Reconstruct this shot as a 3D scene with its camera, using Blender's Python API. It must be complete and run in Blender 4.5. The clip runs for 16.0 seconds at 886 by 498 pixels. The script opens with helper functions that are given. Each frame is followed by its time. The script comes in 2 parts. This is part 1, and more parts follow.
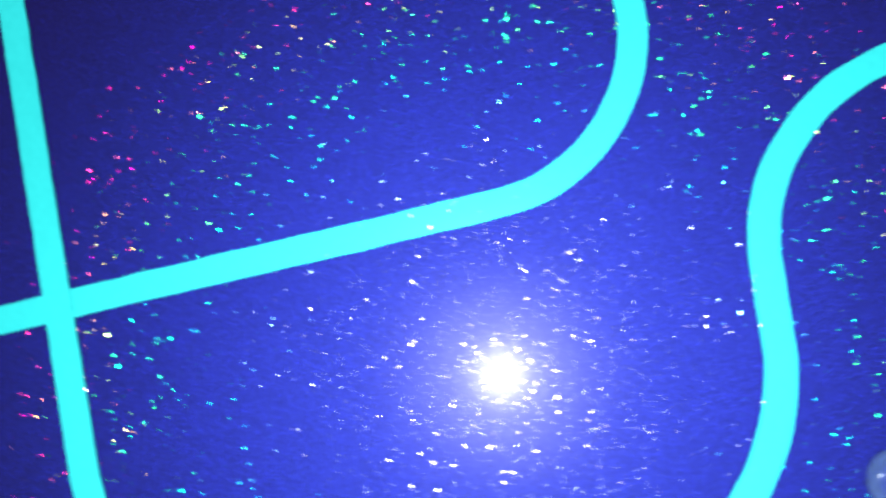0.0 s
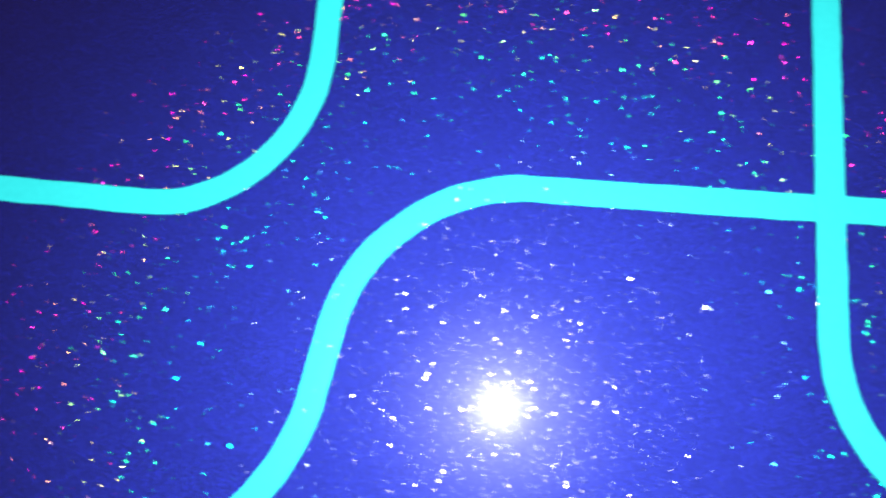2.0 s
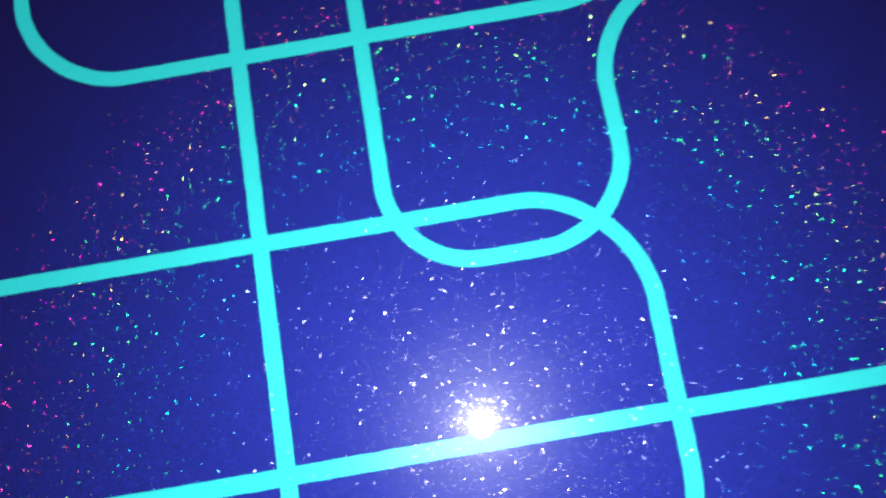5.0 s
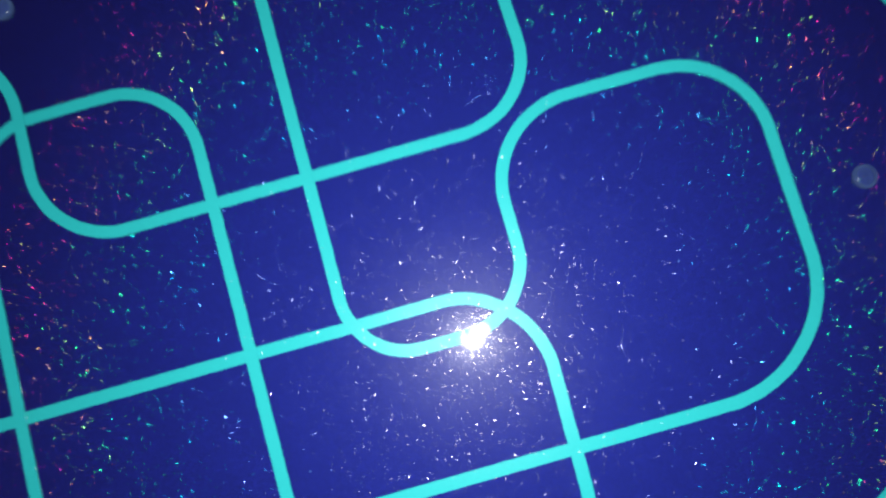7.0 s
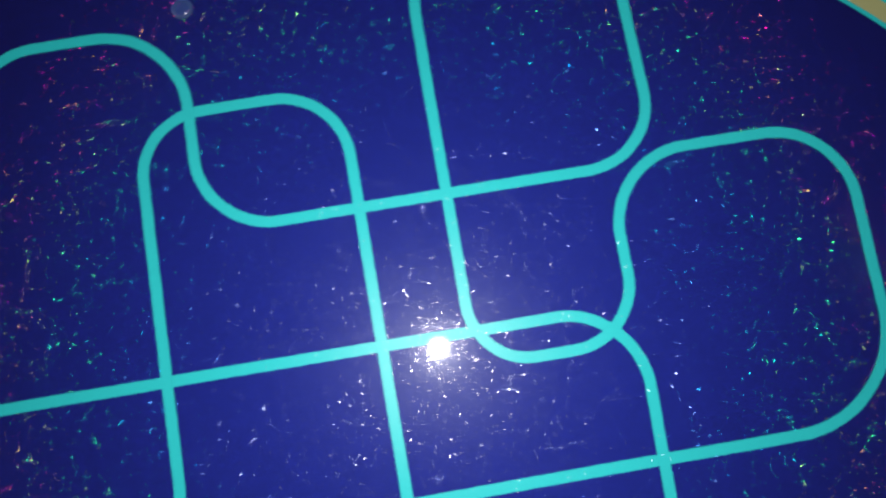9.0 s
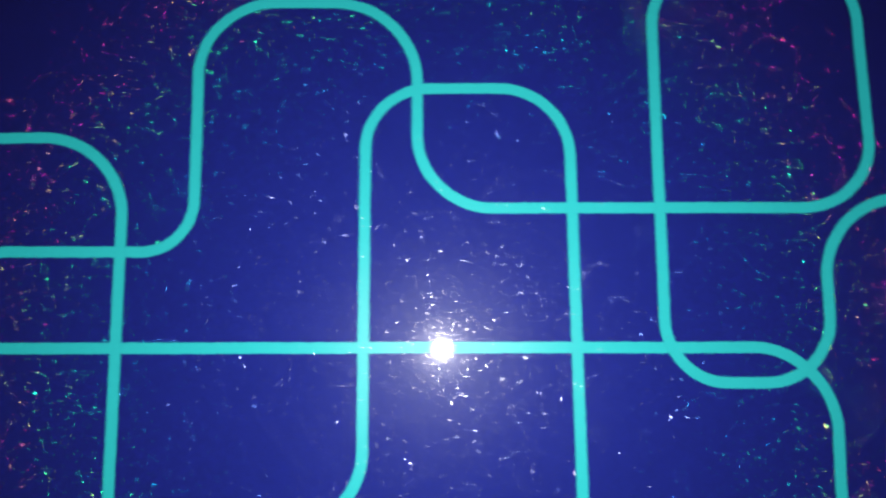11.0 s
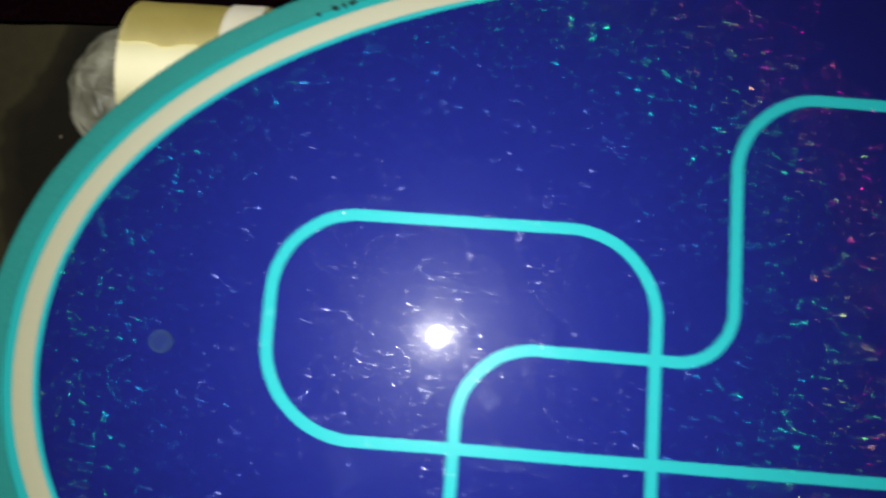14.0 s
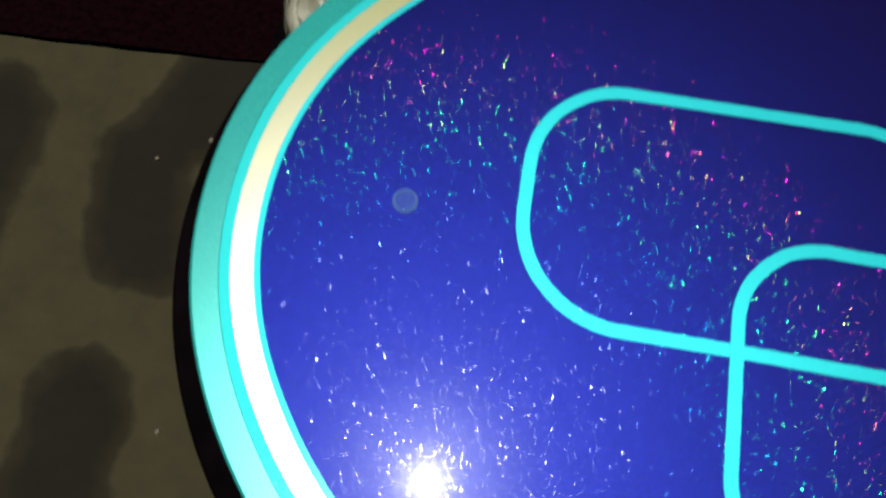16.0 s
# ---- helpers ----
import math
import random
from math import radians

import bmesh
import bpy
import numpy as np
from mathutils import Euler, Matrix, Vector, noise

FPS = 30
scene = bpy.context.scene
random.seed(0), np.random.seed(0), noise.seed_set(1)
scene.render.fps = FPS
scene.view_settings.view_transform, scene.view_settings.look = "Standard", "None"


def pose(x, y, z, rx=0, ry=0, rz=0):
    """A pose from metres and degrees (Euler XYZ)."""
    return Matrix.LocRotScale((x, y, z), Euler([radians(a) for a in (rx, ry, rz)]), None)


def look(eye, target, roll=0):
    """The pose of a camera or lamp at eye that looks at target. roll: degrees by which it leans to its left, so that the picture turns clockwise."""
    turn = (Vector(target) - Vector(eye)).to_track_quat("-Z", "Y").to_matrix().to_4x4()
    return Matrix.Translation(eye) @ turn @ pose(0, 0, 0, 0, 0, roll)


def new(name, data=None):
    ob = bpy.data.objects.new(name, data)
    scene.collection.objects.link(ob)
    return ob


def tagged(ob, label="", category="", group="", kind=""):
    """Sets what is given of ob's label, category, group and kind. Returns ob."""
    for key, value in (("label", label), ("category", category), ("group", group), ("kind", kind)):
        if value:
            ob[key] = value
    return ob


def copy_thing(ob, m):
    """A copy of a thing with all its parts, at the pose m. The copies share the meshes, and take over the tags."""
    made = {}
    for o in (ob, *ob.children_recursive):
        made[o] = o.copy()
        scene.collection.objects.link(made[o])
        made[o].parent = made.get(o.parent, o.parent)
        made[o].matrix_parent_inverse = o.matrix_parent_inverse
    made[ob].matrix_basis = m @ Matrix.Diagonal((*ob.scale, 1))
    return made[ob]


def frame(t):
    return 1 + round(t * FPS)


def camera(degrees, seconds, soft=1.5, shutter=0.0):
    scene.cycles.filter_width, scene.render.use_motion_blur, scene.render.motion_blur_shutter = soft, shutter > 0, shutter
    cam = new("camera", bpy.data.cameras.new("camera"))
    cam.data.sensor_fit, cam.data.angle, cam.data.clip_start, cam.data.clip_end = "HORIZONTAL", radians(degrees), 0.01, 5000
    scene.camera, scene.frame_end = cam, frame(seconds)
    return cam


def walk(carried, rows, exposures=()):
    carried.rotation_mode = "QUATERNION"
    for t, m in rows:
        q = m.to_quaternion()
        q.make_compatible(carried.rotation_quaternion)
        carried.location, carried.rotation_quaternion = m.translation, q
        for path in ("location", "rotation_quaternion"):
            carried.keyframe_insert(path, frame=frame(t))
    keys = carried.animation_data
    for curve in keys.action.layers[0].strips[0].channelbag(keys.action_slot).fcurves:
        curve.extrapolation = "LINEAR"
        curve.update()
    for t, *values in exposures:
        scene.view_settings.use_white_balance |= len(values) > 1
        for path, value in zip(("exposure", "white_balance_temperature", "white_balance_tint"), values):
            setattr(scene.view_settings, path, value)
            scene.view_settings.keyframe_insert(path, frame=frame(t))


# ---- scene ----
# ---------------------------------------------------------------- camera and its way
TOP = 0.75          # height of the table top above the floor

cam = camera(61.3, 16.0, soft=2.6, shutter=0.75)
PATH = [
    (0.0, pose(0.0923, -0.1348, 0.9100, 9.68, 4.49, -13.79)),
    (0.5, pose(0.1131, -0.1422, 0.9148, 10.47, 5.02, -10.34)),
    (0.7, pose(0.1165, -0.1411, 0.9209, 10.77, 5.01, -8.24)),
    (1.0, pose(0.1332, -0.1361, 0.9202, 11.37, 5.35, -3.65)),
    (1.5, pose(0.1650, -0.1355, 0.9235, 11.85, 4.44, 3.69)),
    (1.7, pose(0.1764, -0.1358, 0.9203, 11.45, 4.10, 5.11)),
    (2.0, pose(0.1919, -0.1404, 0.9226, 12.10, 4.20, 5.37)),
    (2.5, pose(0.2191, -0.1403, 0.9220, 11.47, 4.81, 4.76)),
    (3.0, pose(0.2629, -0.1363, 0.9278, 12.11, 6.16, 1.45)),
    (3.2, pose(0.2786, -0.1325, 0.9319, 13.20, 5.73, -0.51)),
    (3.5, pose(0.3018, -0.1249, 0.9467, 14.40, 5.67, -3.61)),
    (3.8, pose(0.3112, -0.1091, 0.9611, 14.26, 4.07, -5.93)),
    (4.0, pose(0.3178, -0.0971, 0.9740, 14.77, 3.28, -6.53)),
    (4.2, pose(0.3181, -0.0975, 0.9889, 16.76, 3.14, -6.90)),
    (6.3, pose(0.3717, -0.0367, 1.0786, 6.14, 2.11, -14.34)),
    (6.5, pose(0.3717, -0.0328, 1.0901, 6.85, 1.85, -15.08)),
    (7.0, pose(0.3741, -0.0232, 1.1300, 6.93, 2.33, -15.63)),
    (7.5, pose(0.3674, -0.0174, 1.1704, 8.57, 1.91, -15.73)),
    (8.0, pose(0.3473, -0.0194, 1.1750, 8.87, 0.73, -14.60)),
    (8.2, pose(0.3370, -0.0152, 1.1738, 8.69, 0.06, -13.75)),
    (10.3, pose(0.2329, -0.0046, 1.1851, 7.33, 0.29, -2.79)),
    (10.5, pose(0.2241, -0.0041, 1.1805, 7.55, 0.54, -1.99)),
    (11.0, pose(0.1859, -0.0020, 1.1810, 7.78, -0.06, -0.18)),
    (11.5, pose(0.1453, 0.0080, 1.1764, 6.86, -0.44, 1.58)),
    (12.0, pose(0.1070, 0.0171, 1.1736, 6.51, -0.45, 2.00)),
    (12.2, pose(0.0954, 0.0189, 1.1717, 6.58, 0.68, 2.48)),
    (12.5, pose(0.0600, 0.0252, 1.1714, 6.45, 0.32, 2.58)),
    (13.0, pose(0.0018, 0.0266, 1.1645, 7.31, 0.34, 3.17)),
    (13.5, pose(-0.0678, 0.0401, 1.1647, 6.91, -0.78, 3.96)),
    (14.0, pose(-0.1198, 0.0586, 1.1592, 6.78, -0.42, 4.47)),
    (14.2, pose(-0.1493, 0.0619, 1.1576, 8.41, -1.34, 5.03)),
    (14.5, pose(-0.1925, 0.0613, 1.1577, 10.33, -1.99, 8.00)),
    (14.8, pose(-0.2215, 0.0571, 1.1490, 11.41, -3.02, 9.04)),
    (15.0, pose(-0.2369, 0.0426, 1.1435, 12.07, -3.13, 8.92)),
    (15.5, pose(-0.2504, -0.0302, 1.1144, 13.62, -3.64, 9.68)),
    (15.7, pose(-0.2462, -0.0533, 1.1072, 15.37, -2.27, 9.46)),
    (16.0, pose(-0.2358, -0.0803, 1.0857, 17.46, -1.21, 9.87)),
]
EXPOSURES = [(0.0, 1.32), (2.0, 1.32), (3.5, 1.02), (4.2, 0.8), (6.3, 0.34), (7.0, -0.05), (8.2, -0.36),
             (10.3, -0.24), (13.0, -0.22), (14.0, -0.14), (14.5, 0.0), (15.0, 0.32), (15.5, 0.60), (16.0, 0.86)]
walk(cam, PATH, EXPOSURES)

# ---------------------------------------------------------------- light
world = bpy.data.worlds.new("world")
scene.world = world
world.use_nodes = True
world.node_tree.nodes["Background"].inputs[0].default_value = (0.55, 0.35, 0.5, 1)
world.node_tree.nodes["Background"].inputs[1].default_value = 0.012

lamp = bpy.data.lights.new("torch_light", "SUN")
lamp.energy = 3.0
lamp.angle = radians(0.7)
lamp.color = (1.0, 0.98, 0.97)
torch = new("torch_light", lamp)
torch.matrix_world = look((-0.001, 0.014, 6.0), (0.0, 0.0, 0.0))


# ---------------------------------------------------------------- materials
class Nodes:
    """A short way to write node trees."""

    def __init__(self, name):
        self.mat = bpy.data.materials.new(name)
        self.mat.use_nodes = True
        self.tree = self.mat.node_tree
        self.tree.nodes.clear()

    def add(self, kind, **values):
        n = self.tree.nodes.new(kind)
        for key, value in values.items():
            setattr(n, key, value)
        return n

    def put(self, value, socket):
        if isinstance(value, bpy.types.NodeSocket):
            self.tree.links.new(value, socket)
        elif value is not None:
            socket.default_value = value

    def math(self, op, a, b=None, c=None, clamp=False):
        n = self.add("ShaderNodeMath", operation=op, use_clamp=clamp)
        for i, v in enumerate((a, b, c)):
            self.put(v, n.inputs[i])
        return n.outputs[0]

    def place(self):
        return self.add("ShaderNodeTexCoord").outputs["Object"]

    def noise(self, scale, detail=4.0, rough=0.55, vector=None):
        n = self.add("ShaderNodeTexNoise")
        self.put(vector if vector is not None else self.place(), n.inputs["Vector"])
        n.inputs["Scale"].default_value, n.inputs["Detail"].default_value, n.inputs["Roughness"].default_value = scale, detail, rough
        return n.outputs["Fac"]

    def ramp(self, fac, stops, interpolation="LINEAR"):
        n = self.add("ShaderNodeValToRGB")
        n.color_ramp.interpolation = interpolation
        el = n.color_ramp.elements
        while len(el) < len(stops):
            el.new(0.5)
        for e, (at, colour) in zip(el, stops):
            e.position = at
            e.color = (*colour, 1) if len(colour) == 3 else colour
        self.put(fac, n.inputs[0])
        return n.outputs[0]

    def mix(self, fac, a, b, blend="MIX"):
        n = self.add("ShaderNodeMix", data_type="RGBA", blend_type=blend)
        self.put(fac, n.inputs[0])
        self.put(a if isinstance(a, bpy.types.NodeSocket) else (*a, 1), n.inputs[6])
        self.put(b if isinstance(b, bpy.types.NodeSocket) else (*b, 1), n.inputs[7])
        return n.outputs[2]

    def bump(self, height, strength, distance):
        n = self.add("ShaderNodeBump")
        n.inputs["Strength"].default_value, n.inputs["Distance"].default_value = strength, distance
        self.put(height, n.inputs["Height"])
        return n.outputs[0]

    def principled(self, colour, rough, metal=0.0, normal=None, spec=0.5, coat=0.0, coat_rough=0.05):
        n = self.add("ShaderNodeBsdfPrincipled")
        self.put(colour if isinstance(colour, bpy.types.NodeSocket) else (*colour, 1), n.inputs["Base Color"])
        self.put(rough, n.inputs["Roughness"])
        self.put(metal, n.inputs["Metallic"])
        self.put(spec, n.inputs["Specular IOR Level"])
        self.put(coat, n.inputs["Coat Weight"])
        self.put(coat_rough, n.inputs["Coat Roughness"])
        self.put(normal, n.inputs["Normal"])
        return n

    def out(self, shader):
        self.tree.links.new(shader, self.add("ShaderNodeOutputMaterial").inputs[0])
        return self.mat


def mixed(m, fac, a, b):
    n = m.add("ShaderNodeMixShader")
    m.put(fac, n.inputs[0])
    m.tree.links.new(a, n.inputs[1])
    m.tree.links.new(b, n.inputs[2])
    return n.outputs[0]


def lobe(m, colour, rough):
    """A soft mirror lobe, such as many small flakes or a lacquer give."""
    g = m.add("ShaderNodeBsdfAnisotropic", distribution="BECKMANN")
    m.put(colour if isinstance(colour, bpy.types.NodeSocket) else (*colour, 1), g.inputs["Color"])
    g.inputs["Roughness"].default_value = rough
    return g.outputs[0]


def flakes(m, size, chance, lean, spread, rough, colours, gain, even=False):
    """Glitter flakes lying at random leans under the lacquer: (mask, shader)."""
    cell = m.add("ShaderNodeTexVoronoi", feature="F1", voronoi_dimensions="2D")
    m.put(m.place(), cell.inputs["Vector"])
    cell.inputs["Scale"].default_value = 1.0 / size
    rgb = m.add("ShaderNodeSeparateColor")
    m.put(cell.outputs["Color"], rgb.inputs[0])
    turn = m.math("MULTIPLY", rgb.outputs[0], 6.2832)
    tilt = m.math("POWER", rgb.outputs[1], spread)
    slope = m.math("MULTIPLY", tilt, math.tan(radians(lean)))
    vec = m.add("ShaderNodeCombineXYZ")
    m.put(m.math("MULTIPLY", m.math("COSINE", turn), slope), vec.inputs[0])
    m.put(m.math("MULTIPLY", m.math("SINE", turn), slope), vec.inputs[1])
    vec.inputs[2].default_value = 1.0
    unit = m.add("ShaderNodeVectorMath", operation="NORMALIZE")
    m.put(vec.outputs[0], unit.inputs[0])
    # a second hash of the cell for hue and for presence
    white = m.add("ShaderNodeTexWhiteNoise", noise_dimensions="3D")
    m.put(cell.outputs["Color"], white.inputs["Vector"])
    other = m.add("ShaderNodeSeparateColor")
    m.put(white.outputs["Color"], other.inputs[0])
    shift = m.math("MULTIPLY_ADD", m.math("SUBTRACT", other.outputs[0], 0.5), 0.15, tilt, clamp=True)
    hue = m.ramp(shift, colours)
    body = m.mix(1.0, hue, m.ramp(other.outputs[2], [(0.0, (gain * (0.6 if even else 0.08),) * 3), (0.7, (gain * (0.85 if even else 0.35),) * 3), (1.0, (gain,) * 3)]), "MULTIPLY")
    g = m.add("ShaderNodeBsdfAnisotropic", distribution="BECKMANN")
    m.put(body, g.inputs["Color"])
    g.inputs["Roughness"].default_value = rough
    m.put(unit.outputs[0], g.inputs["Normal"])
    near = m.math("LESS_THAN", cell.outputs["Distance"], 0.42)
    there = m.math("LESS_THAN", other.outputs[1], chance)
    return m.math("MULTIPLY", near, there), g.outputs[0]


HUES = [(0.0, (1.0, 0.95, 1.0)), (0.35, (0.8, 0.8, 1.0)), (0.50, (0.2, 0.35, 1.0)), (0.62, (0.0, 0.42, 0.95)),
        (0.72, (0.0, 0.85, 0.48)), (0.81, (0.03, 1.0, 0.16)), (0.885, (0.55, 0.38, 0.08)), (0.93, (0.55, 0.03, 0.18)), (1.0, (0.50, 0.0, 0.28))]
WHITES = [(0.0, (1.0, 0.97, 1.0)), (0.6, (0.95, 0.90, 1.0)), (1.0, (0.6, 0.68, 1.0))]
SILVERS = [(0.0, (0.9, 0.97, 1.0)), (0.5, (0.62, 0.76, 1.0)), (1.0, (0.38, 0.52, 1.0))]
BED = [(0.0, (0.048, 0.092, 0.88)), (1.0, (0.019, 0.031, 0.88))]


def metalflake_blue():
    m = Nodes("blue metalflake lacquer")
    cloud = m.noise(45.0, 5.0, 0.7)
    fine = m.ramp(m.noise(1300.0, 2.0, 0.6), [(0.36, (0, 0, 0)), (0.68, (1, 1, 1))])
    grain = m.math("MULTIPLY_ADD", fine, 0.62, m.math("MULTIPLY", cloud, 0.38))
    base = m.principled(m.mix(grain, (0.0040, 0.0022, 0.015), (0.0062, 0.0036, 0.024)), 0.5, spec=0.0).outputs[0]
    # the bed of fine flakes under the colour, all but level
    _, bed = flakes(m, 0.00014, 1.0, 11.0, 0.5, 0.385, BED, 0.86, True)
    bed = mixed(m, 0.40, bed, lobe(m, (0.042, 0.088, 0.78), 0.48))
    base = mixed(m, m.math("MULTIPLY_ADD", grain, 0.07, 0.090), base, bed)
    # coloured glitter, from dust to single flakes
    dust_mask, dust = flakes(m, 0.00034, 0.60, 16.5, 0.31, 0.12, HUES, 1.0)
    base = mixed(m, dust_mask, base, mixed(m, 0.034, base, dust))
    big_mask, big = flakes(m, 0.00066, 0.33, 17.0, 0.26, 0.12, HUES, 1.0)
    base = mixed(m, big_mask, base, mixed(m, 0.036, base, big))
    # silver flakes: a dense fine powder and sparse larger ones
    fine_mask, fine_white = flakes(m, 0.00024, 0.75, 7.0, 0.95, 0.12, SILVERS, 1.0)
    base = mixed(m, fine_mask, base, mixed(m, 0.0055, base, fine_white))
    white_mask, white = flakes(m, 0.00050, 0.19, 5.6, 1.8, 0.10, WHITES, 1.0)
    base = mixed(m, white_mask, base, mixed(m, 0.030, base, white))
    base = mixed(m, 0.0014, base, lobe(m, (0.9, 0.95, 1.0), 0.22))
    base = mixed(m, 0.0009, base, lobe(m, (0.80, 0.92, 1.0), 0.35))
    base = mixed(m, 0.0004, base, lobe(m, (0.95, 0.97, 1.0), 0.12))
    return m.out(mixed(m, 0.0014, base, lobe(m, (1, 1, 1), 0.058)))


def paint(name, dark, light, sheen, share, grain=350.0, glint=0.0, soft=0.48):
    """Lacquered pearl paint with a fine sprayed grain and a soft sheen."""
    m = Nodes(name)
    tone = m.mix(m.math("MULTIPLY_ADD", m.noise(grain, 3.0, 0.6), 0.7, m.math("MULTIPLY", m.noise(18.0), 0.3)), dark, light)
    base = m.principled(tone, 0.5, spec=0.0).outputs[0]
    base = mixed(m, share, base, lobe(m, sheen, soft))
    if glint:
        # stray flakes in the clear coat over the paint
        mask, spark = flakes(m, 0.0006, 0.30, 9.0, 0.8, 0.11, WHITES, 1.0)
        base = mixed(m, mask, base, mixed(m, glint, base, spark))
    base = mixed(m, 0.005, base, lobe(m, (1, 1, 1), 0.24))
    return m.out(mixed(m, 0.002, base, lobe(m, (1, 1, 1), 0.058)))


def plain(name, dark, light, rough, scale=40.0, relief=0.3, depth=0.001, metal=0.0, spec=0.3):
    m = Nodes(name)
    n = m.noise(scale, 6.0, 0.6)
    tone = m.mix(m.ramp(n, [(0.3, (0, 0, 0)), (0.7, (1, 1, 1))]), dark, light)
    return m.out(m.principled(tone, rough, metal, normal=m.bump(m.noise(scale * 6), relief, depth), spec=spec).outputs[0])


def patchy_floor():
    """Dusty concrete with large dark patches."""
    m = Nodes("patchy concrete")
    at = m.place()
    wob = m.add("ShaderNodeTexNoise")
    m.put(at, wob.inputs["Vector"])
    wob.inputs["Scale"].default_value = 9.0
    wob.inputs["Detail"].default_value = 5.0
    moved = m.add("ShaderNodeVectorMath", operation="MULTIPLY_ADD")
    m.put(wob.outputs["Color"], moved.inputs[0])
    moved.inputs[1].default_value = (0.10, 0.10, 0.0)
    m.put(at, moved.inputs[2])

    def vec(op, a, b, c=None):
        n = m.add("ShaderNodeVectorMath", operation=op)
        for k, v in enumerate((a, b, c)):
            if v is not None:
                m.put(v, n.inputs[k])
        return n.outputs["Value"] if op in ("DOT_PRODUCT", "LENGTH") else n.outputs[0]

    mask = None
    # long dark patches: from, to, half width
    # the last, at x -1.02, paints the torch light's falloff into the colour
    for ax, ay, bx, by, wide in ((-0.655, 0.505, -0.760, 0.320, 0.085), (-0.758, 0.310, -0.725, 0.180, 0.086),
                                 (-0.710, 0.165, -0.725, 0.165, 0.074), (-0.745, -0.060, -0.740, -0.30, 0.088), (-1.02, -0.3, -1.02, 0.35, 0.11)):
        p = vec("SUBTRACT", moved.outputs[0], (ax + 0.05, ay + 0.05, 0.0))
        run = (bx - ax, by - ay, 0.0)
        h = m.math("DIVIDE", vec("DOT_PRODUCT", p, run), run[0] ** 2 + run[1] ** 2, clamp=True)
        along = m.add("ShaderNodeVectorMath", operation="SCALE")
        along.inputs[0].default_value = run
        m.put(h, along.inputs["Scale"])
        flat = vec("MULTIPLY", vec("SUBTRACT", p, along.outputs[0]), (1.0, 1.0, 0.0))
        d = m.math("DIVIDE", vec("LENGTH", flat, None), wide)
        mask = d if mask is None else m.math("MINIMUM", mask, d)
    patch_mask = m.ramp(mask, [(0.50, (1, 1, 1)), (0.84, (0.72, 0.72, 0.72)), (1.12, (0, 0, 0))])
    dust = m.noise(11.0, 7.0, 0.7)
    pale_tone = m.mix(dust, (0.016, 0.0142, 0.0070), (0.048, 0.0418, 0.0200))
    dark_tone = m.mix(dust, (0.005, 0.0044, 0.0030), (0.0125, 0.0108, 0.0072))
    grit = m.noise(420.0, 3.0, 0.6)
    tone = m.mix(patch_mask, pale_tone, dark_tone)
    tone = m.mix(m.math("MULTIPLY", grit, 0.35), tone, (0.02, 0.018, 0.012))
    return m.out(m.principled(tone, 0.85, spec=0.03, normal=m.bump(grit, 0.3, 0.001)).outputs[0])


def clear_plastic():
    m = Nodes("clear soft plastic")
    see = m.add("ShaderNodeBsdfTransparent")
    see.inputs[0].default_value = (0.97, 0.98, 1.0, 1)
    haze = m.principled((0.12, 0.22, 0.62), 0.6, spec=0.0).outputs[0]
    body = mixed(m, m.math("MULTIPLY", m.noise(420.0, 3.0), 0.30), see.outputs[0], haze)
    return m.out(mixed(m, 0.035, body, lobe(m, (1, 1, 1), 0.10)))


def crumpled_film():
    """Grey plastic film with sharp bright creases."""
    m = Nodes("crumpled grey film")
    bend = m.add("ShaderNodeTexNoise")
    m.put(m.place(), bend.inputs["Vector"])
    bend.inputs["Scale"].default_value = 22.0
    shove = m.add("ShaderNodeVectorMath", operation="MULTIPLY_ADD")
    m.put(bend.outputs["Color"], shove.inputs[0])
    shove.inputs[1].default_value = (0.05, 0.05, 0.05)
    m.put(m.place(), shove.inputs[2])
    folds = m.add("ShaderNodeTexVoronoi", feature="DISTANCE_TO_EDGE")
    m.put(shove.outputs[0], folds.inputs["Vector"])
    folds.inputs["Scale"].default_value = 42.0
    crease = m.ramp(folds.outputs["Distance"], [(0.0, (1, 1, 1)), (0.16, (0.25, 0.25, 0.25)), (0.5, (0, 0, 0))])
    cloud = m.ramp(m.noise(24.0, 4.0, 0.55), [(0.35, (0, 0, 0)), (0.7, (1, 1, 1))])
    tone = m.mix(cloud, (0.10, 0.10, 0.064), (0.36, 0.36, 0.25))
    tone = m.mix(m.math("MULTIPLY", crease, m.math("MULTIPLY", cloud, 0.35)), tone, (0.68, 0.68, 0.56))
    return m.out(m.principled(tone, 0.46, normal=m.bump(folds.outputs["Distance"], 0.9, 0.008), spec=0.5).outputs[0])


def hazy_plastic():
    m = Nodes("hazy plastic bevel")
    see = m.add("ShaderNodeBsdfTransparent")
    haze = m.principled((0.16, 0.30, 0.62), 0.6, spec=0.0).outputs[0]
    body = mixed(m, m.math("MULTIPLY_ADD", m.noise(420.0, 3.0), 0.32, 0.06), see.outputs[0], haze)
    return m.out(mixed(m, 0.05, body, lobe(m, (1, 1, 1), 0.14)))


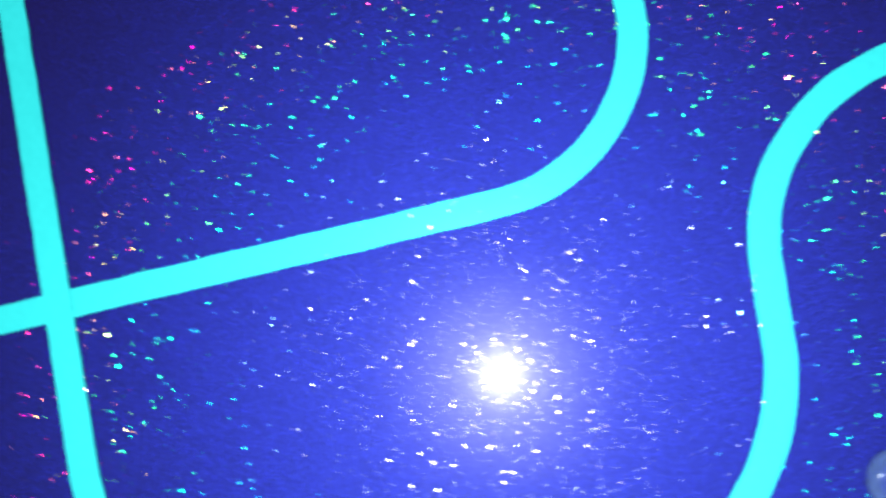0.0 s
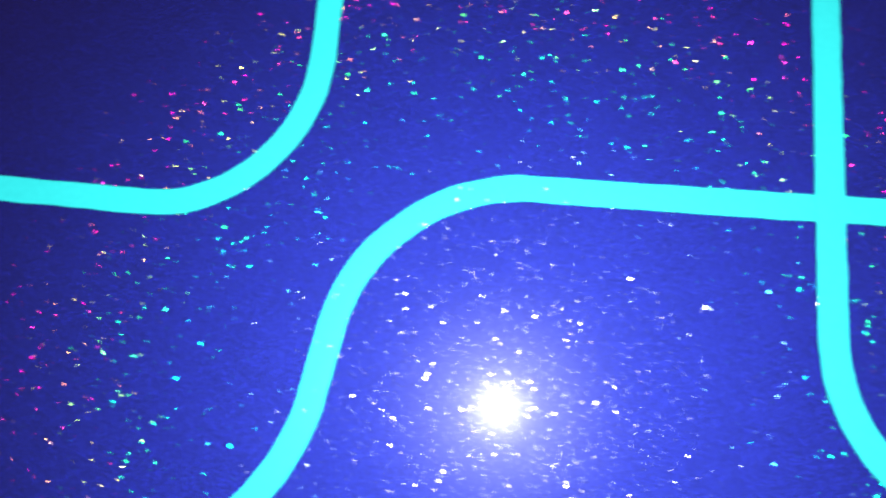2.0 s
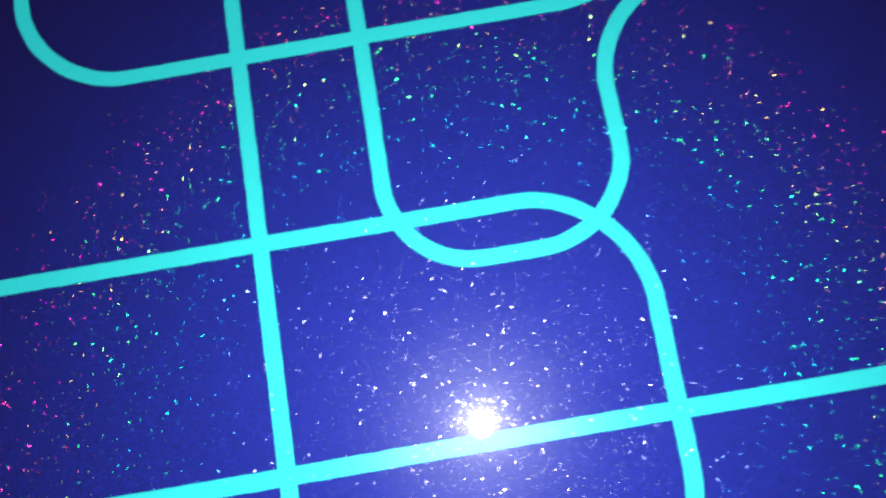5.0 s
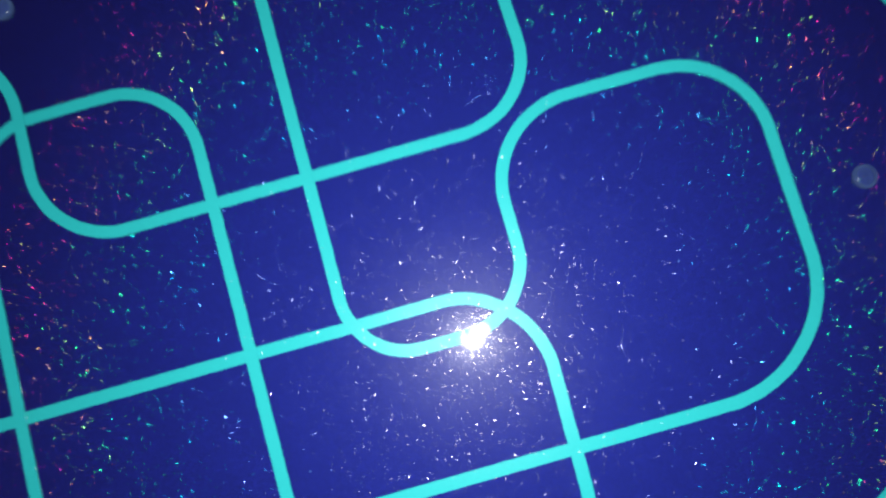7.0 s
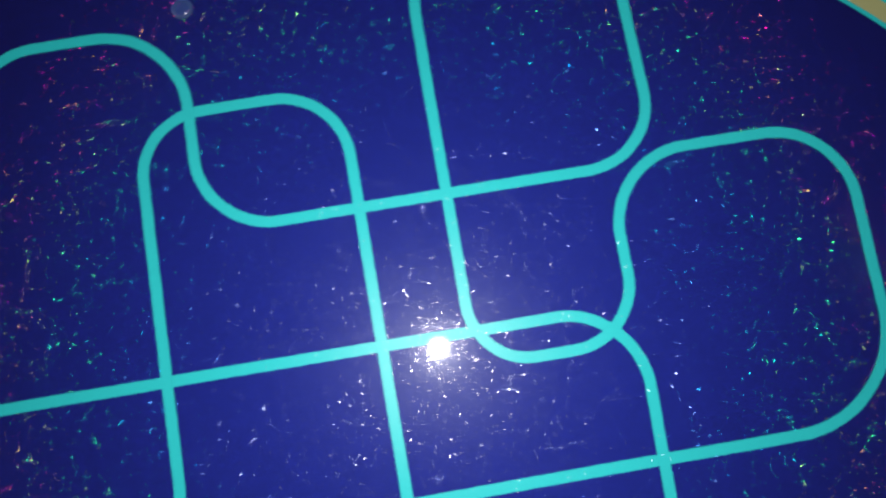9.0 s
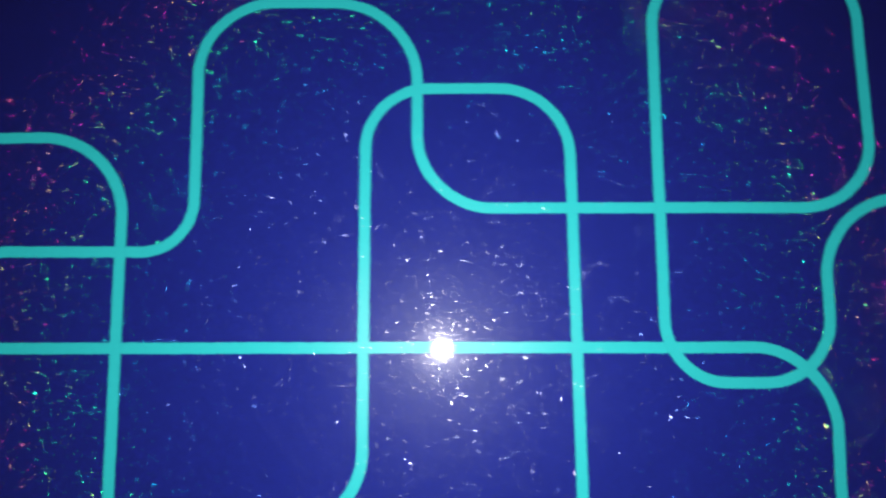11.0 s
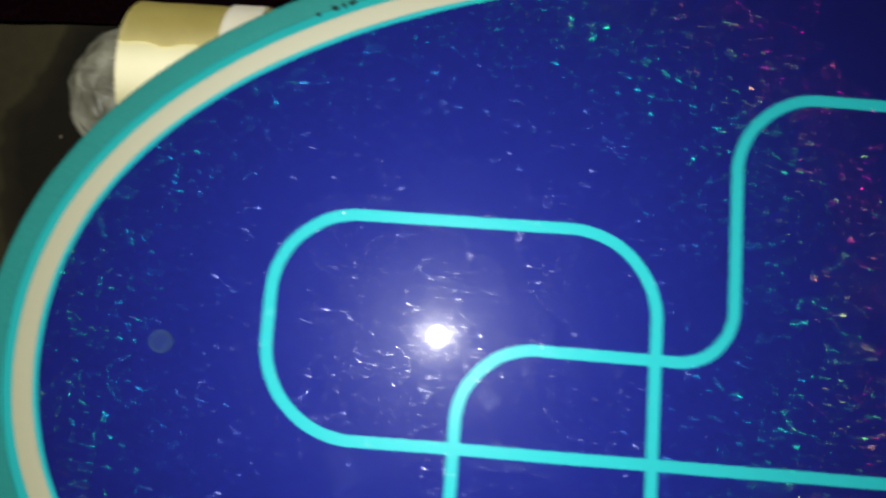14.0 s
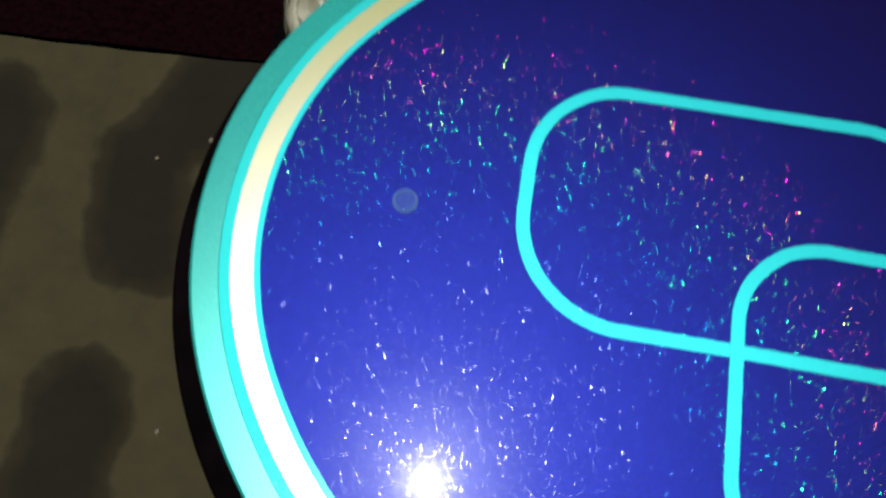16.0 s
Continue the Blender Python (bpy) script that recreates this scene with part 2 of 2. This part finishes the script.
BLUE = metalflake_blue()
TURQUOISE = paint("turquoise line paint", (0.009, 0.285, 0.295), (0.020, 0.415, 0.43), (0.06, 0.92, 0.95), 0.145, 600.0, 0.010, 0.45)
TURQUOISE_EDGE = paint("pearl turquoise edge", (0.006, 0.145, 0.128), (0.034, 0.35, 0.300), (0.24, 1.0, 0.89), 0.125, 650.0, 0.004, 0.37)
TEAL = paint("teal stripe paint", (0.010, 0.27, 0.26), (0.026, 0.39, 0.37), (0.05, 0.9, 0.9), 0.10, 600.0, 0.004)
CREAM = paint("cream paint", (0.245, 0.255, 0.080), (0.315, 0.325, 0.120), (1.0, 0.98, 0.86), 0.25, 350.0, 0.0, 0.415)
# one black for the wood and for the parts that stand in for shadow
BLACK = plain("black wood and shade", (0.001, 0.0008, 0.001), (0.003, 0.002, 0.0025), 0.75, spec=0.0)
CHIPPED = plain("bare dark chipped edge", (0.004, 0.006, 0.006), (0.02, 0.03, 0.03), 0.8, 300.0)
FLOOR = patchy_floor()
RUG = plain("black cloth", (0.0015, 0.0004, 0.0007), (0.005, 0.0015, 0.0022), 0.95, 90.0, 0.6, 0.002, spec=0.0)
PAPER = paint("yellow kraft paper", (0.66, 0.59, 0.16), (0.92, 0.87, 0.38), (1.0, 0.97, 0.80), 0.38, 45.0, 0.0, 0.60)
LAP = paint("brown kraft paper", (0.72, 0.64, 0.17), (0.95, 0.87, 0.36), (1.0, 0.96, 0.76), 0.28, 60.0, 0.0, 0.62)
TAPE = plain("pale masking tape", (0.90, 0.85, 0.60), (0.95, 0.92, 0.74), 0.5, 60.0, 0.2, 0.0004)
FILM = crumpled_film()
CLEAR = clear_plastic()
CRUMB = plain("pale plaster crumb", (0.07, 0.062, 0.04), (0.12, 0.11, 0.075), 0.9, 400.0)
HAZY = hazy_plastic()
ORANGE = plain("amber plastic", (0.10, 0.012, 0.001), (0.26, 0.05, 0.004), 0.6, 60.0, spec=0.06)
RED = plain("red cord", (0.035, 0.0, 0.004), (0.075, 0.001, 0.010), 0.6, 200.0, spec=0.1)


# ---------------------------------------------------------------- builders
def part(name, bm, material, parent=None, label=""):
    me = bpy.data.meshes.new(name)
    bm.normal_update()
    bm.to_mesh(me)
    bm.free()
    me.materials.append(material)
    ob = new(name, me)
    if parent is not None:
        ob.parent = parent
    if label:
        tagged(ob, label)
    return ob


def thing(name, label, category, at=(0, 0, 0), group="", kind=""):
    ob = new(name)
    ob.location = at
    ob.empty_display_size = 0.05
    return tagged(ob, label, category, group, kind)


def smooth(ob, angle=40.0):
    for p in ob.data.polygons:
        p.use_smooth = True
    ob.data.set_sharp_from_angle(angle=radians(angle))
    return ob


def box(bm, x0, x1, y0, y1, z0, z1, bevel=0.0):
    m = Matrix.Translation(((x0 + x1) / 2, (y0 + y1) / 2, (z0 + z1) / 2)) @ Matrix.Diagonal((x1 - x0, y1 - y0, z1 - z0, 1))
    made = bmesh.ops.create_cube(bm, size=1.0, matrix=m)
    if bevel:
        edges = list({e for v in made["verts"] for e in v.link_edges})
        bmesh.ops.bevel(bm, geom=edges, offset=bevel, segments=2, affect="EDGES", profile=0.5)


# the oval of the blue panel: a slightly squared ellipse
CX, CY, RA, RB, TURN, POWER = 0.1558, 0.0257, 0.4893, 0.2552, -0.0355, 2.097


def oval(count):
    """Points and outward normals round the blue panel."""
    pts = []
    for i in range(count):
        a = 2 * math.pi * i / count
        c, s = math.cos(a), math.sin(a)
        x = RA * math.copysign(abs(c) ** (2 / POWER), c)
        y = RB * math.copysign(abs(s) ** (2 / POWER), s)
        pts.append(Matrix.Rotation(TURN, 2) @ Vector((x, y)) + Vector((CX, CY)))
    # even spacing along the edge
    lengths = [0.0]
    for i in range(count):
        lengths.append(lengths[-1] + (pts[(i + 1) % count] - pts[i]).length)
    even = []
    k = 0
    for i in range(count):
        want = lengths[-1] * i / count
        while lengths[k + 1] < want:
            k += 1
        u = (want - lengths[k]) / (lengths[k + 1] - lengths[k])
        even.append(pts[k].lerp(pts[(k + 1) % count], u))
    normals = []
    for i in range(count):
        d = even[(i + 1) % count] - even[i - 1]
        normals.append(Vector((d.y, -d.x)).normalized())
    return even, normals


EDGE, OUTWARD = oval(480)


def ring(profile, wobble=0.0, seed=0.0, shape=None):
    """A closed band round the oval, swept from a profile of (offset, height) pairs."""
    bm = bmesh.new()
    loops = []
    for k, (off, z) in enumerate(profile):
        loop = []
        for i, (p, n) in enumerate(zip(EDGE, OUTWARD)):
            w = wobble * noise.noise(Vector((p.x * 35, p.y * 35, seed + off * 900))) if wobble else 0.0
            q = p + n * ((shape(p) * off if shape and off > 0 else off) + w)
            loop.append(bm.verts.new((q.x, q.y, z)))
        loops.append(loop)
    for a, b in zip(loops, loops[1:] + loops[:1]):
        for i in range(len(a)):
            j = (i + 1) % len(a)
            bm.faces.new((a[i], a[j], b[j], b[i]))
    bmesh.ops.recalc_face_normals(bm, faces=bm.faces[:])
    return bm


# ---------------------------------------------------------------- the room
bm = bmesh.new()
box(bm, -2.6, 2.6, -2.6, 2.6, -0.1, 0.0)
tagged(part("floor", bm, FLOOR), "dusty brown concrete floor with dark patches", "floor", kind="structure")

bm = bmesh.new()
g = bmesh.ops.create_grid(bm, x_segments=120, y_segments=40, size=0.5)
for v in bm.verts:
    x, y = v.co.x * 3.2, v.co.y * 1.4 + 0.7
    y0 = 0.557 + 0.06 * x * (1 if x < 0 else 0.2)
    lift = 0.012 + 0.010 * noise.noise(Vector((x * 4, y * 4, 0)))
    v.co = Vector((x, y0 + y + 0.006 * noise.noise(Vector((x * 9, 0, 3))), lift))
ex = bmesh.ops.extrude_face_region(bm, geom=bm.faces[:])
for v in [e for e in ex["geom"] if isinstance(e, bmesh.types.BMVert)]:
    v.co.z = 0.0005
bmesh.ops.recalc_face_normals(bm, faces=bm.faces[:])
tagged(smooth(part("ground_cloth", bm, RUG)), "rumpled black cloth spread over the concrete floor", "cloth")

WALLS = plain("dark rough plaster", (0.010, 0.008, 0.008), (0.022, 0.018, 0.017), 0.9, 8.0, spec=0.05)
for name, x0, x1, y0, y1 in (("wall_north", -2.6, 2.6, 2.5, 2.6), ("wall_south", -2.6, 2.6, -2.6, -2.5), ("wall_west", -2.6, -2.5, -2.5, 2.5), ("wall_east", 2.5, 2.6, -2.5, 2.5)):
    bm = bmesh.new()
    box(bm, x0, x1, y0, y1, 0.0, 2.4)
    tagged(part(name, bm, WALLS), "plain dark plaster wall of the unlit room", "wall", kind="structure")

# ---------------------------------------------------------------- the table
table = thing("oval_table", "oval table with blue glitter top and turquoise lines", "table", (0, 0, TOP))

bm = bmesh.new()
top = [bm.verts.new((p.x, p.y, 0.0)) for p in EDGE]
low = [bm.verts.new((p.x, p.y, -0.030)) for p in EDGE]
bm.faces.new(top)
bm.faces.new(low[::-1])
for i in range(len(top)):
    j = (i + 1) % len(top)
    bm.faces.new((top[i], low[i], low[j], top[j]))
bmesh.ops.recalc_face_normals(bm, faces=bm.faces[:])
part("tabletop", bm, BLUE, table, "deep blue lacquer full of coloured glitter")

part("inner_pinstripe", ring([(0.0001, -0.02), (-0.0002, 0.0003), (0.0026, 0.0003), (0.0026, -0.02)], 0.0003, 1.0), TURQUOISE, table, "thin turquoise stripe")
part("cream_stripe", ring([(0.0027, -0.02), (0.0027, 0.0004), (0.0134, 0.0004), (0.0134, -0.02)], 0.0002, 2.0), CREAM, table, "cream painted stripe")
part("outer_pinstripe", ring([(0.0135, -0.02), (0.0135, 0.0003), (0.0186, 0.0003), (0.0186, -0.02)], 0.0, 3.0), TEAL, table, "turquoise stripe")
part("edge_moulding", ring([(0.0187, -0.032), (0.0187, 0.0003), (0.0189, 0.0005), (0.0308, 0.0005), (0.0318, 0.0001), (0.0324, -0.0010), (0.0326, -0.0030), (0.0326, -0.028), (0.0305, -0.032)]), TURQUOISE_EDGE, table, "pearly turquoise moulding with worn inner edge")
# added black band standing in for the shadow beside the table's edge
part("underframe", ring([(-0.06, -0.041), (-0.06, -0.033), (0.049, -0.033), (0.051, -0.035), (0.051, -0.042)], shape=lambda p: 0.55 + 0.45 * min(1.0, max(0.0, (0.165 - p.y) / 0.03))), BLACK, table, "black band standing in for the table shadow")

# worn spots along the joint of the moulding
chip_at = [(-0.202, 0.237, 2), (-0.1935, 0.2406, 3), (-0.1888, 0.2425, 2), (-0.181, 0.2457, 4), (-0.1693, 0.2500, 6), (-0.1562, 0.2542, 6), (-0.1510, 0.256, 2),
           (-0.1282, 0.2634, 6), (-0.1240, 0.2648, 3), (-0.1168, 0.2673, 3), (-0.1119, 0.2685, 2), (-0.1020, 0.2704, 5), (0.0073, 0.2881, 15), (0.018, 0.290, 5), (0.095, 0.290, 7),
           (0.605, 0.140, 4), (0.622, 0.121, 6), (0.631, 0.107, 15), (0.637, 0.098, 7)]
rnd = random.Random(4)
for x, y, mm in chip_at:
    k = min(range(len(EDGE)), key=lambda i: (EDGE[i] + OUTWARD[i] * 0.0185 - Vector((x, y))).length)
    n, c = OUTWARD[k], EDGE[k] + OUTWARD[k] * 0.0188
    t = Vector((-n.y, n.x))
    bm = bmesh.new()
    count = 14
    rim = []
    for i in range(count):
        a = 2 * math.pi * i / count
        r = rnd.uniform(0.55, 1.15)
        q = c + t * (math.cos(a) * mm * 0.0007 * r) + n * (math.sin(a) * 0.0021 * r * (1.2 if mm > 10 else 0.8))
        rim.append(bm.verts.new((q.x, q.y, 0.0012)))
    f = bm.faces.new(rim)
    if f.normal.z < 0:
        f.normal_flip()
    ex = bmesh.ops.extrude_face_region(bm, geom=[f])
    for v in [e for e in ex["geom"] if isinstance(e, bmesh.types.BMVert)]:
        v.co.z = -0.002
    bmesh.ops.recalc_face_normals(bm, faces=bm.faces[:])
    part("worn_chip", bm, CHIPPED, table)

# the one closed line that winds over the top: corner, corner radius
LINE = [((-0.1062, -0.0941), 0.0414), ((0.1408, -0.0993), 0.0398), ((0.1408, 0.1534), 0.0370), ((0.2615, 0.1540), 0.0415),
        ((0.2647, -0.1575), 0.0396), ((0.4065, -0.1569), 0.0511), ((0.4097, -0.0004), 0.0465), ((-0.2119, 0.0005), 0.0513),
        ((-0.2128, 0.1219), 0.0457), ((-0.0015, 0.1247), 0.0486), ((0.0007, -0.1845), 0.0527), ((0.1425, -0.1820), 0.0492),
        ((0.1575, -0.0887), 0.0450), ((0.5483, -0.0872), 0.0625), ((0.5500, 0.0859), 0.0465), ((0.4087, 0.0864), 0.0473),
        ((0.4087, -0.0210), 0.0382), ((0.3137, -0.0201), 0.0355), ((0.3135, 0.2348), 0.0419), ((0.4376, 0.2349), 0.0400),
        ((0.4398, 0.0809), 0.0409), ((0.1716, 0.0808), 0.0450), ((0.1715, 0.2078), 0.0508), ((0.0402, 0.2080), 0.0448),
        ((0.0412, 0.0554), 0.0300), ((-0.1072, 0.0560), 0.0412)]
WIDE = 0.0064


def rounded(corners, step=0.0015):
    """Evenly spaced points along a closed line with rounded corners."""
    raw = []
    n = len(corners)
    for i in range(n):
        p, r = Vector(corners[i][0]), corners[i][1]
        a = (Vector(corners[i - 1][0]) - p).normalized()
        b = (Vector(corners[(i + 1) % n][0]) - p).normalized()
        half = a.angle(b) / 2
        d = r / math.tan(half)
        centre = p + (a + b).normalized() * (r / math.sin(half))
        s, e = p + a * d - centre, p + b * d - centre
        sweep = s.angle_signed(e)
        for k in range(25):
            ang = sweep * k / 24
            raw.append(centre + Matrix.Rotation(-ang, 2) @ s)
    out = []
    for i in range(len(raw)):
        a, b = raw[i], raw[(i + 1) % len(raw)]
        count = max(1, round((b - a).length / step))
        out += [a.lerp(b, k / count) for k in range(count)]
    return out


course = rounded(LINE)
bm = bmesh.new()
rows = []
for i, p in enumerate(course):
    d = (course[(i + 1) % len(course)] - course[i - 1]).normalized()
    side = Vector((-d.y, d.x))
    height = 0.00030 + 0.00020 * abs(d.y) + 0.00018 * i / len(course)
    drift = 0.00035 * noise.noise(Vector((p.x * 14, p.y * 14, 5.0 + 3 * abs(d.y))))
    left = WIDE / 2 + 0.00022 * noise.noise(Vector((p.x * 160, p.y * 160, 1.0)))
    right = WIDE / 2 + 0.00022 * noise.noise(Vector((p.x * 160, p.y * 160, 9.0)))
    a, b = p + side * (left + drift), p - side * (right - drift)
    rows.append((bm.verts.new((a.x, a.y, -0.0002)), bm.verts.new((a.x, a.y, height)), bm.verts.new((b.x, b.y, height)), bm.verts.new((b.x, b.y, -0.0002))))
for i in range(len(rows)):
    a, b = rows[i], rows[(i + 1) % len(rows)]
    for k in range(3):
        bm.faces.new((a[k], b[k], b[k + 1], a[k + 1]))
bmesh.ops.recalc_face_normals(bm, faces=bm.faces[:])
part("painted_line", bm, TURQUOISE, table, "winding turquoise line")

# a plain foot that carries the top, out of sight under it
bm = bmesh.new()
box(bm, -0.02, 0.33, -0.07, 0.13, -TOP, -0.04, 0.004)
part("pedestal", bm, BLACK, table)


# ---------------------------------------------------------------- clear bumpers on the top
def bumper(x, y):
    ob = thing("bumper_pad", "clear round plastic bumper stuck on the blue top", "bumper", (x, y, TOP), "bumpers on the table")
    def turned(prof, turns=40):
        bm = bmesh.new()
        loops = []
        for r, z in prof:
            count = 1 if r == 0 else turns
            loops.append([bm.verts.new((r * math.cos(2 * math.pi * i / turns), r * math.sin(2 * math.pi * i / turns), z)) for i in range(count)])
        for a, b in zip(loops, loops[1:]):
            for i in range(turns):
                j = (i + 1) % turns
                if len(a) == 1:
                    bm.faces.new((a[0], b[j], b[i]))
                elif len(b) == 1:
                    bm.faces.new((a[i], a[j], b[0]))
                else:
                    bm.faces.new((a[i], a[j], b[j], b[i]))
        bmesh.ops.recalc_face_normals(bm, faces=bm.faces[:])
        return bm

    smooth(part("bevel_ring", turned([(0.0048, 0.0003), (0.0063, 0.0003), (0.0064, 0.0009), (0.0062, 0.0018), (0.0056, 0.0026), (0.0048, 0.0028), (0.0048, 0.0003)]), HAZY, ob), 60)
    bm = turned([(0.0, 0.0003), (0.0047, 0.0003), (0.0047, 0.0026), (0.0036, 0.0027), (0.0020, 0.0030), (0.0, 0.0031)])
    smooth(part("pad", bm, CLEAR, ob), 60)
    return ob


for x, y in ((-0.2688, 0.0452), (0.1758, 0.2182), (0.5868, 0.0024), (0.1630, -0.1731)):
    bumper(x, y)


# ---------------------------------------------------------------- the wrapped roll beside the table
ROLL_X, ROLL_Y, ROLL_Z, ROLL_R = -0.331, 0.219, -0.097, 0.053
roll = thing("paper_roll", "yellow paper-wrapped roll with a grey plastic-covered end", "roll", (ROLL_X, ROLL_Y, TOP + ROLL_Z))
roll.rotation_euler = (0, 0, radians(1.0))


def tube(x0, x1, r, bulge=0.0, seed=0.0, turns=64, steps=24):
    bm = bmesh.new()
    loops = []
    for k in range(steps + 1):
        x = x0 + (x1 - x0) * k / steps
        loop = []
        for i in range(turns):
            a = 2 * math.pi * i / turns
            rr = r + bulge * noise.noise(Vector((x * 30, math.cos(a) * 1.5, math.sin(a) * 1.5 + seed)))
            loop.append(bm.verts.new((x, rr * math.cos(a), rr * math.sin(a))))
        loops.append(loop)
    for a, b in zip(loops, loops[1:]):
        for i in range(turns):
            j = (i + 1) % turns
            bm.faces.new((a[i], b[i], b[j], a[j]))
    bm.faces.new(loops[0])
    bm.faces.new(loops[-1][::-1])
    bmesh.ops.recalc_face_normals(bm, faces=bm.faces[:])
    return bm


smooth(part("paper_wrap", tube(-0.004, 0.20, ROLL_R, 0.0012, 1.0), PAPER, roll, "creased yellow paper"))
smooth(part("tape_band", tube(0.059, 0.082, ROLL_R + 0.0026, 0.0006, 2.0, steps=8), TAPE, roll, "pale tape band"))

# the loose outer lap of the paper, with a torn edge along the roll
bm = bmesh.new()
lap = []
for k in range(61):
    x = -0.0035 + 0.203 * k / 60
    end = 80 + 4 * noise.noise(Vector((x * 60, 0, 4))) + 3 * noise.noise(Vector((x * 300, 0, 8)))
    row = []
    for i in range(15):
        a = radians(-40 + (end + 40) * i / 14)
        rr = ROLL_R + 0.0016 + 0.0006 * noise.noise(Vector((x * 60, a * 3, 2)))
        row.append(bm.verts.new((x, rr * math.cos(a), rr * math.sin(a))))
    lap.append(row)
for a, b in zip(lap, lap[1:]):
    for i in range(14):
        bm.faces.new((a[i], b[i], b[i + 1], a[i + 1]))
bmesh.ops.solidify(bm, geom=bm.faces[:], thickness=-0.0005)
bmesh.ops.recalc_face_normals(bm, faces=bm.faces[:])
smooth(part("paper_lap", bm, LAP, roll, "torn outer lap of the paper"))

bm = bmesh.new()
bmesh.ops.create_uvsphere(bm, u_segments=64, v_segments=40, radius=1.0)
for v in bm.verts:
    d = v.co.normalized()
    crush = 1 + 0.05 * noise.noise(d * 3.0) + 0.05 * abs(noise.noise(d * 7.0 + Vector((3, 1, 2))))
    v.co = Vector((d.x * 0.052, d.y * 0.051, d.z * 0.0465)) * crush + Vector((0, -0.013, 0))
    v.co.x = min(v.co.x, 0.004)
smooth(part("end_cover", bm, FILM, roll, "crumpled grey plastic film"), 70)

bm = bmesh.new()
box(bm, -0.028, 0.17, -0.036, 0.030, -(TOP + ROLL_Z), -0.047, 0.003)
stand = thing("roll_stand", "plain black stand that carries the paper roll, with a shadow disc", "stand", (ROLL_X, ROLL_Y, TOP + ROLL_Z))
part("column", bm, BLACK, stand)
# round black disc under the covered end, added to stand in for its shadow
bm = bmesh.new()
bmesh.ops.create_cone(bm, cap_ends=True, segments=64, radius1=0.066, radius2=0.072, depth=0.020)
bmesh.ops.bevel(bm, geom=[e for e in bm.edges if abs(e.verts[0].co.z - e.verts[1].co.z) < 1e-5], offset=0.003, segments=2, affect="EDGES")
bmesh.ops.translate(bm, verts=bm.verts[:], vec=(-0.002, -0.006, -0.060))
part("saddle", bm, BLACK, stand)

tagged(roll, group="rolls beside the table")
tagged(stand, group="stands under the rolls")
copy_thing(roll, pose(0.865, 0.172, TOP + ROLL_Z, 0, 0, 178))
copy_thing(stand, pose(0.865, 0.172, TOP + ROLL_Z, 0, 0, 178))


# ---------------------------------------------------------------- things on the black cloth
def cord(points, radius, sides=10):
    """A round cord through the points."""
    bm = bmesh.new()
    loops = []
    for i, p in enumerate(points):
        d = (points[min(i + 1, len(points) - 1)] - points[max(i - 1, 0)]).normalized()
        side = d.cross(Vector((0, 0, 1))).normalized()
        up = side.cross(d)
        loops.append([bm.verts.new(p + side * (radius * math.cos(2 * math.pi * k / sides)) + up * (radius * math.sin(2 * math.pi * k / sides))) for k in range(sides)])
    for a, b in zip(loops, loops[1:]):
        for k in range(sides):
            j = (k + 1) % sides
            bm.faces.new((a[k], a[j], b[j], b[k]))
    bm.faces.new(loops[0])
    bm.faces.new(loops[-1][::-1])
    bmesh.ops.recalc_face_normals(bm, faces=bm.faces[:])
    return bm


run = []
for i in range(60):
    u = i / 59
    x, y = 0.20 + 0.50 * u, 0.878 - 0.215 * u + 0.006 * math.sin(u * 9)
    run.append(Vector((x, y, 0.021 + 0.003 * math.sin(u * 13))))
tagged(smooth(part("red_cord", cord(run, 0.0035), RED)), "thin red cord lying on the black cloth", "cord")

lens = thing("amber_reflector", "small oval amber plastic reflector on the black cloth", "reflector", (-0.300, 0.728, 0.020))
lens.rotation_euler = (0, 0, radians(12))
bm = bmesh.new()
bmesh.ops.create_uvsphere(bm, u_segments=40, v_segments=20, radius=1.0)
for v in bm.verts:
    ridge = 1 + 0.02 * math.sin(v.co.x * 40)
    v.co = Vector((v.co.x * 0.062, v.co.y * 0.036, max(v.co.z, -0.1) * 0.016 * ridge))
smooth(part("amber_cover", bm, ORANGE, lens))
smooth(part("base_rim", tube(-0.004, 0.004, 0.5, turns=48, steps=2), BLACK, lens))
rim = lens.children[-1]
rim.data.transform(Matrix.Diagonal((0.136, 0.078, 1.0, 1)) @ Matrix.Rotation(radians(90), 4, "Y"))
rim.data.transform(Matrix.Translation((0, 0, -0.004)))


# ---------------------------------------------------------------- crumbs on the floor
for x, y, size in ((-0.663, 0.371, 0.0042), (-0.738, 0.327, 0.0030), (-0.620, -0.076, 0.0036)):
    bm = bmesh.new()
    bmesh.ops.create_icosphere(bm, subdivisions=2, radius=size)
    for v in bm.verts:
        v.co = v.co * (1 + 0.45 * noise.noise(v.co * (1.1 / size) + Vector((x * 50, y * 50, 0))))
        v.co.z = max(v.co.z * 0.7, -size * 0.45) + size * 0.45
    ob = part("crumb", bm, CRUMB)
    ob.location = (x, y, 0.0)
    tagged(ob, "small pale crumb of plaster on the concrete floor", "crumb", "crumbs on the floor")
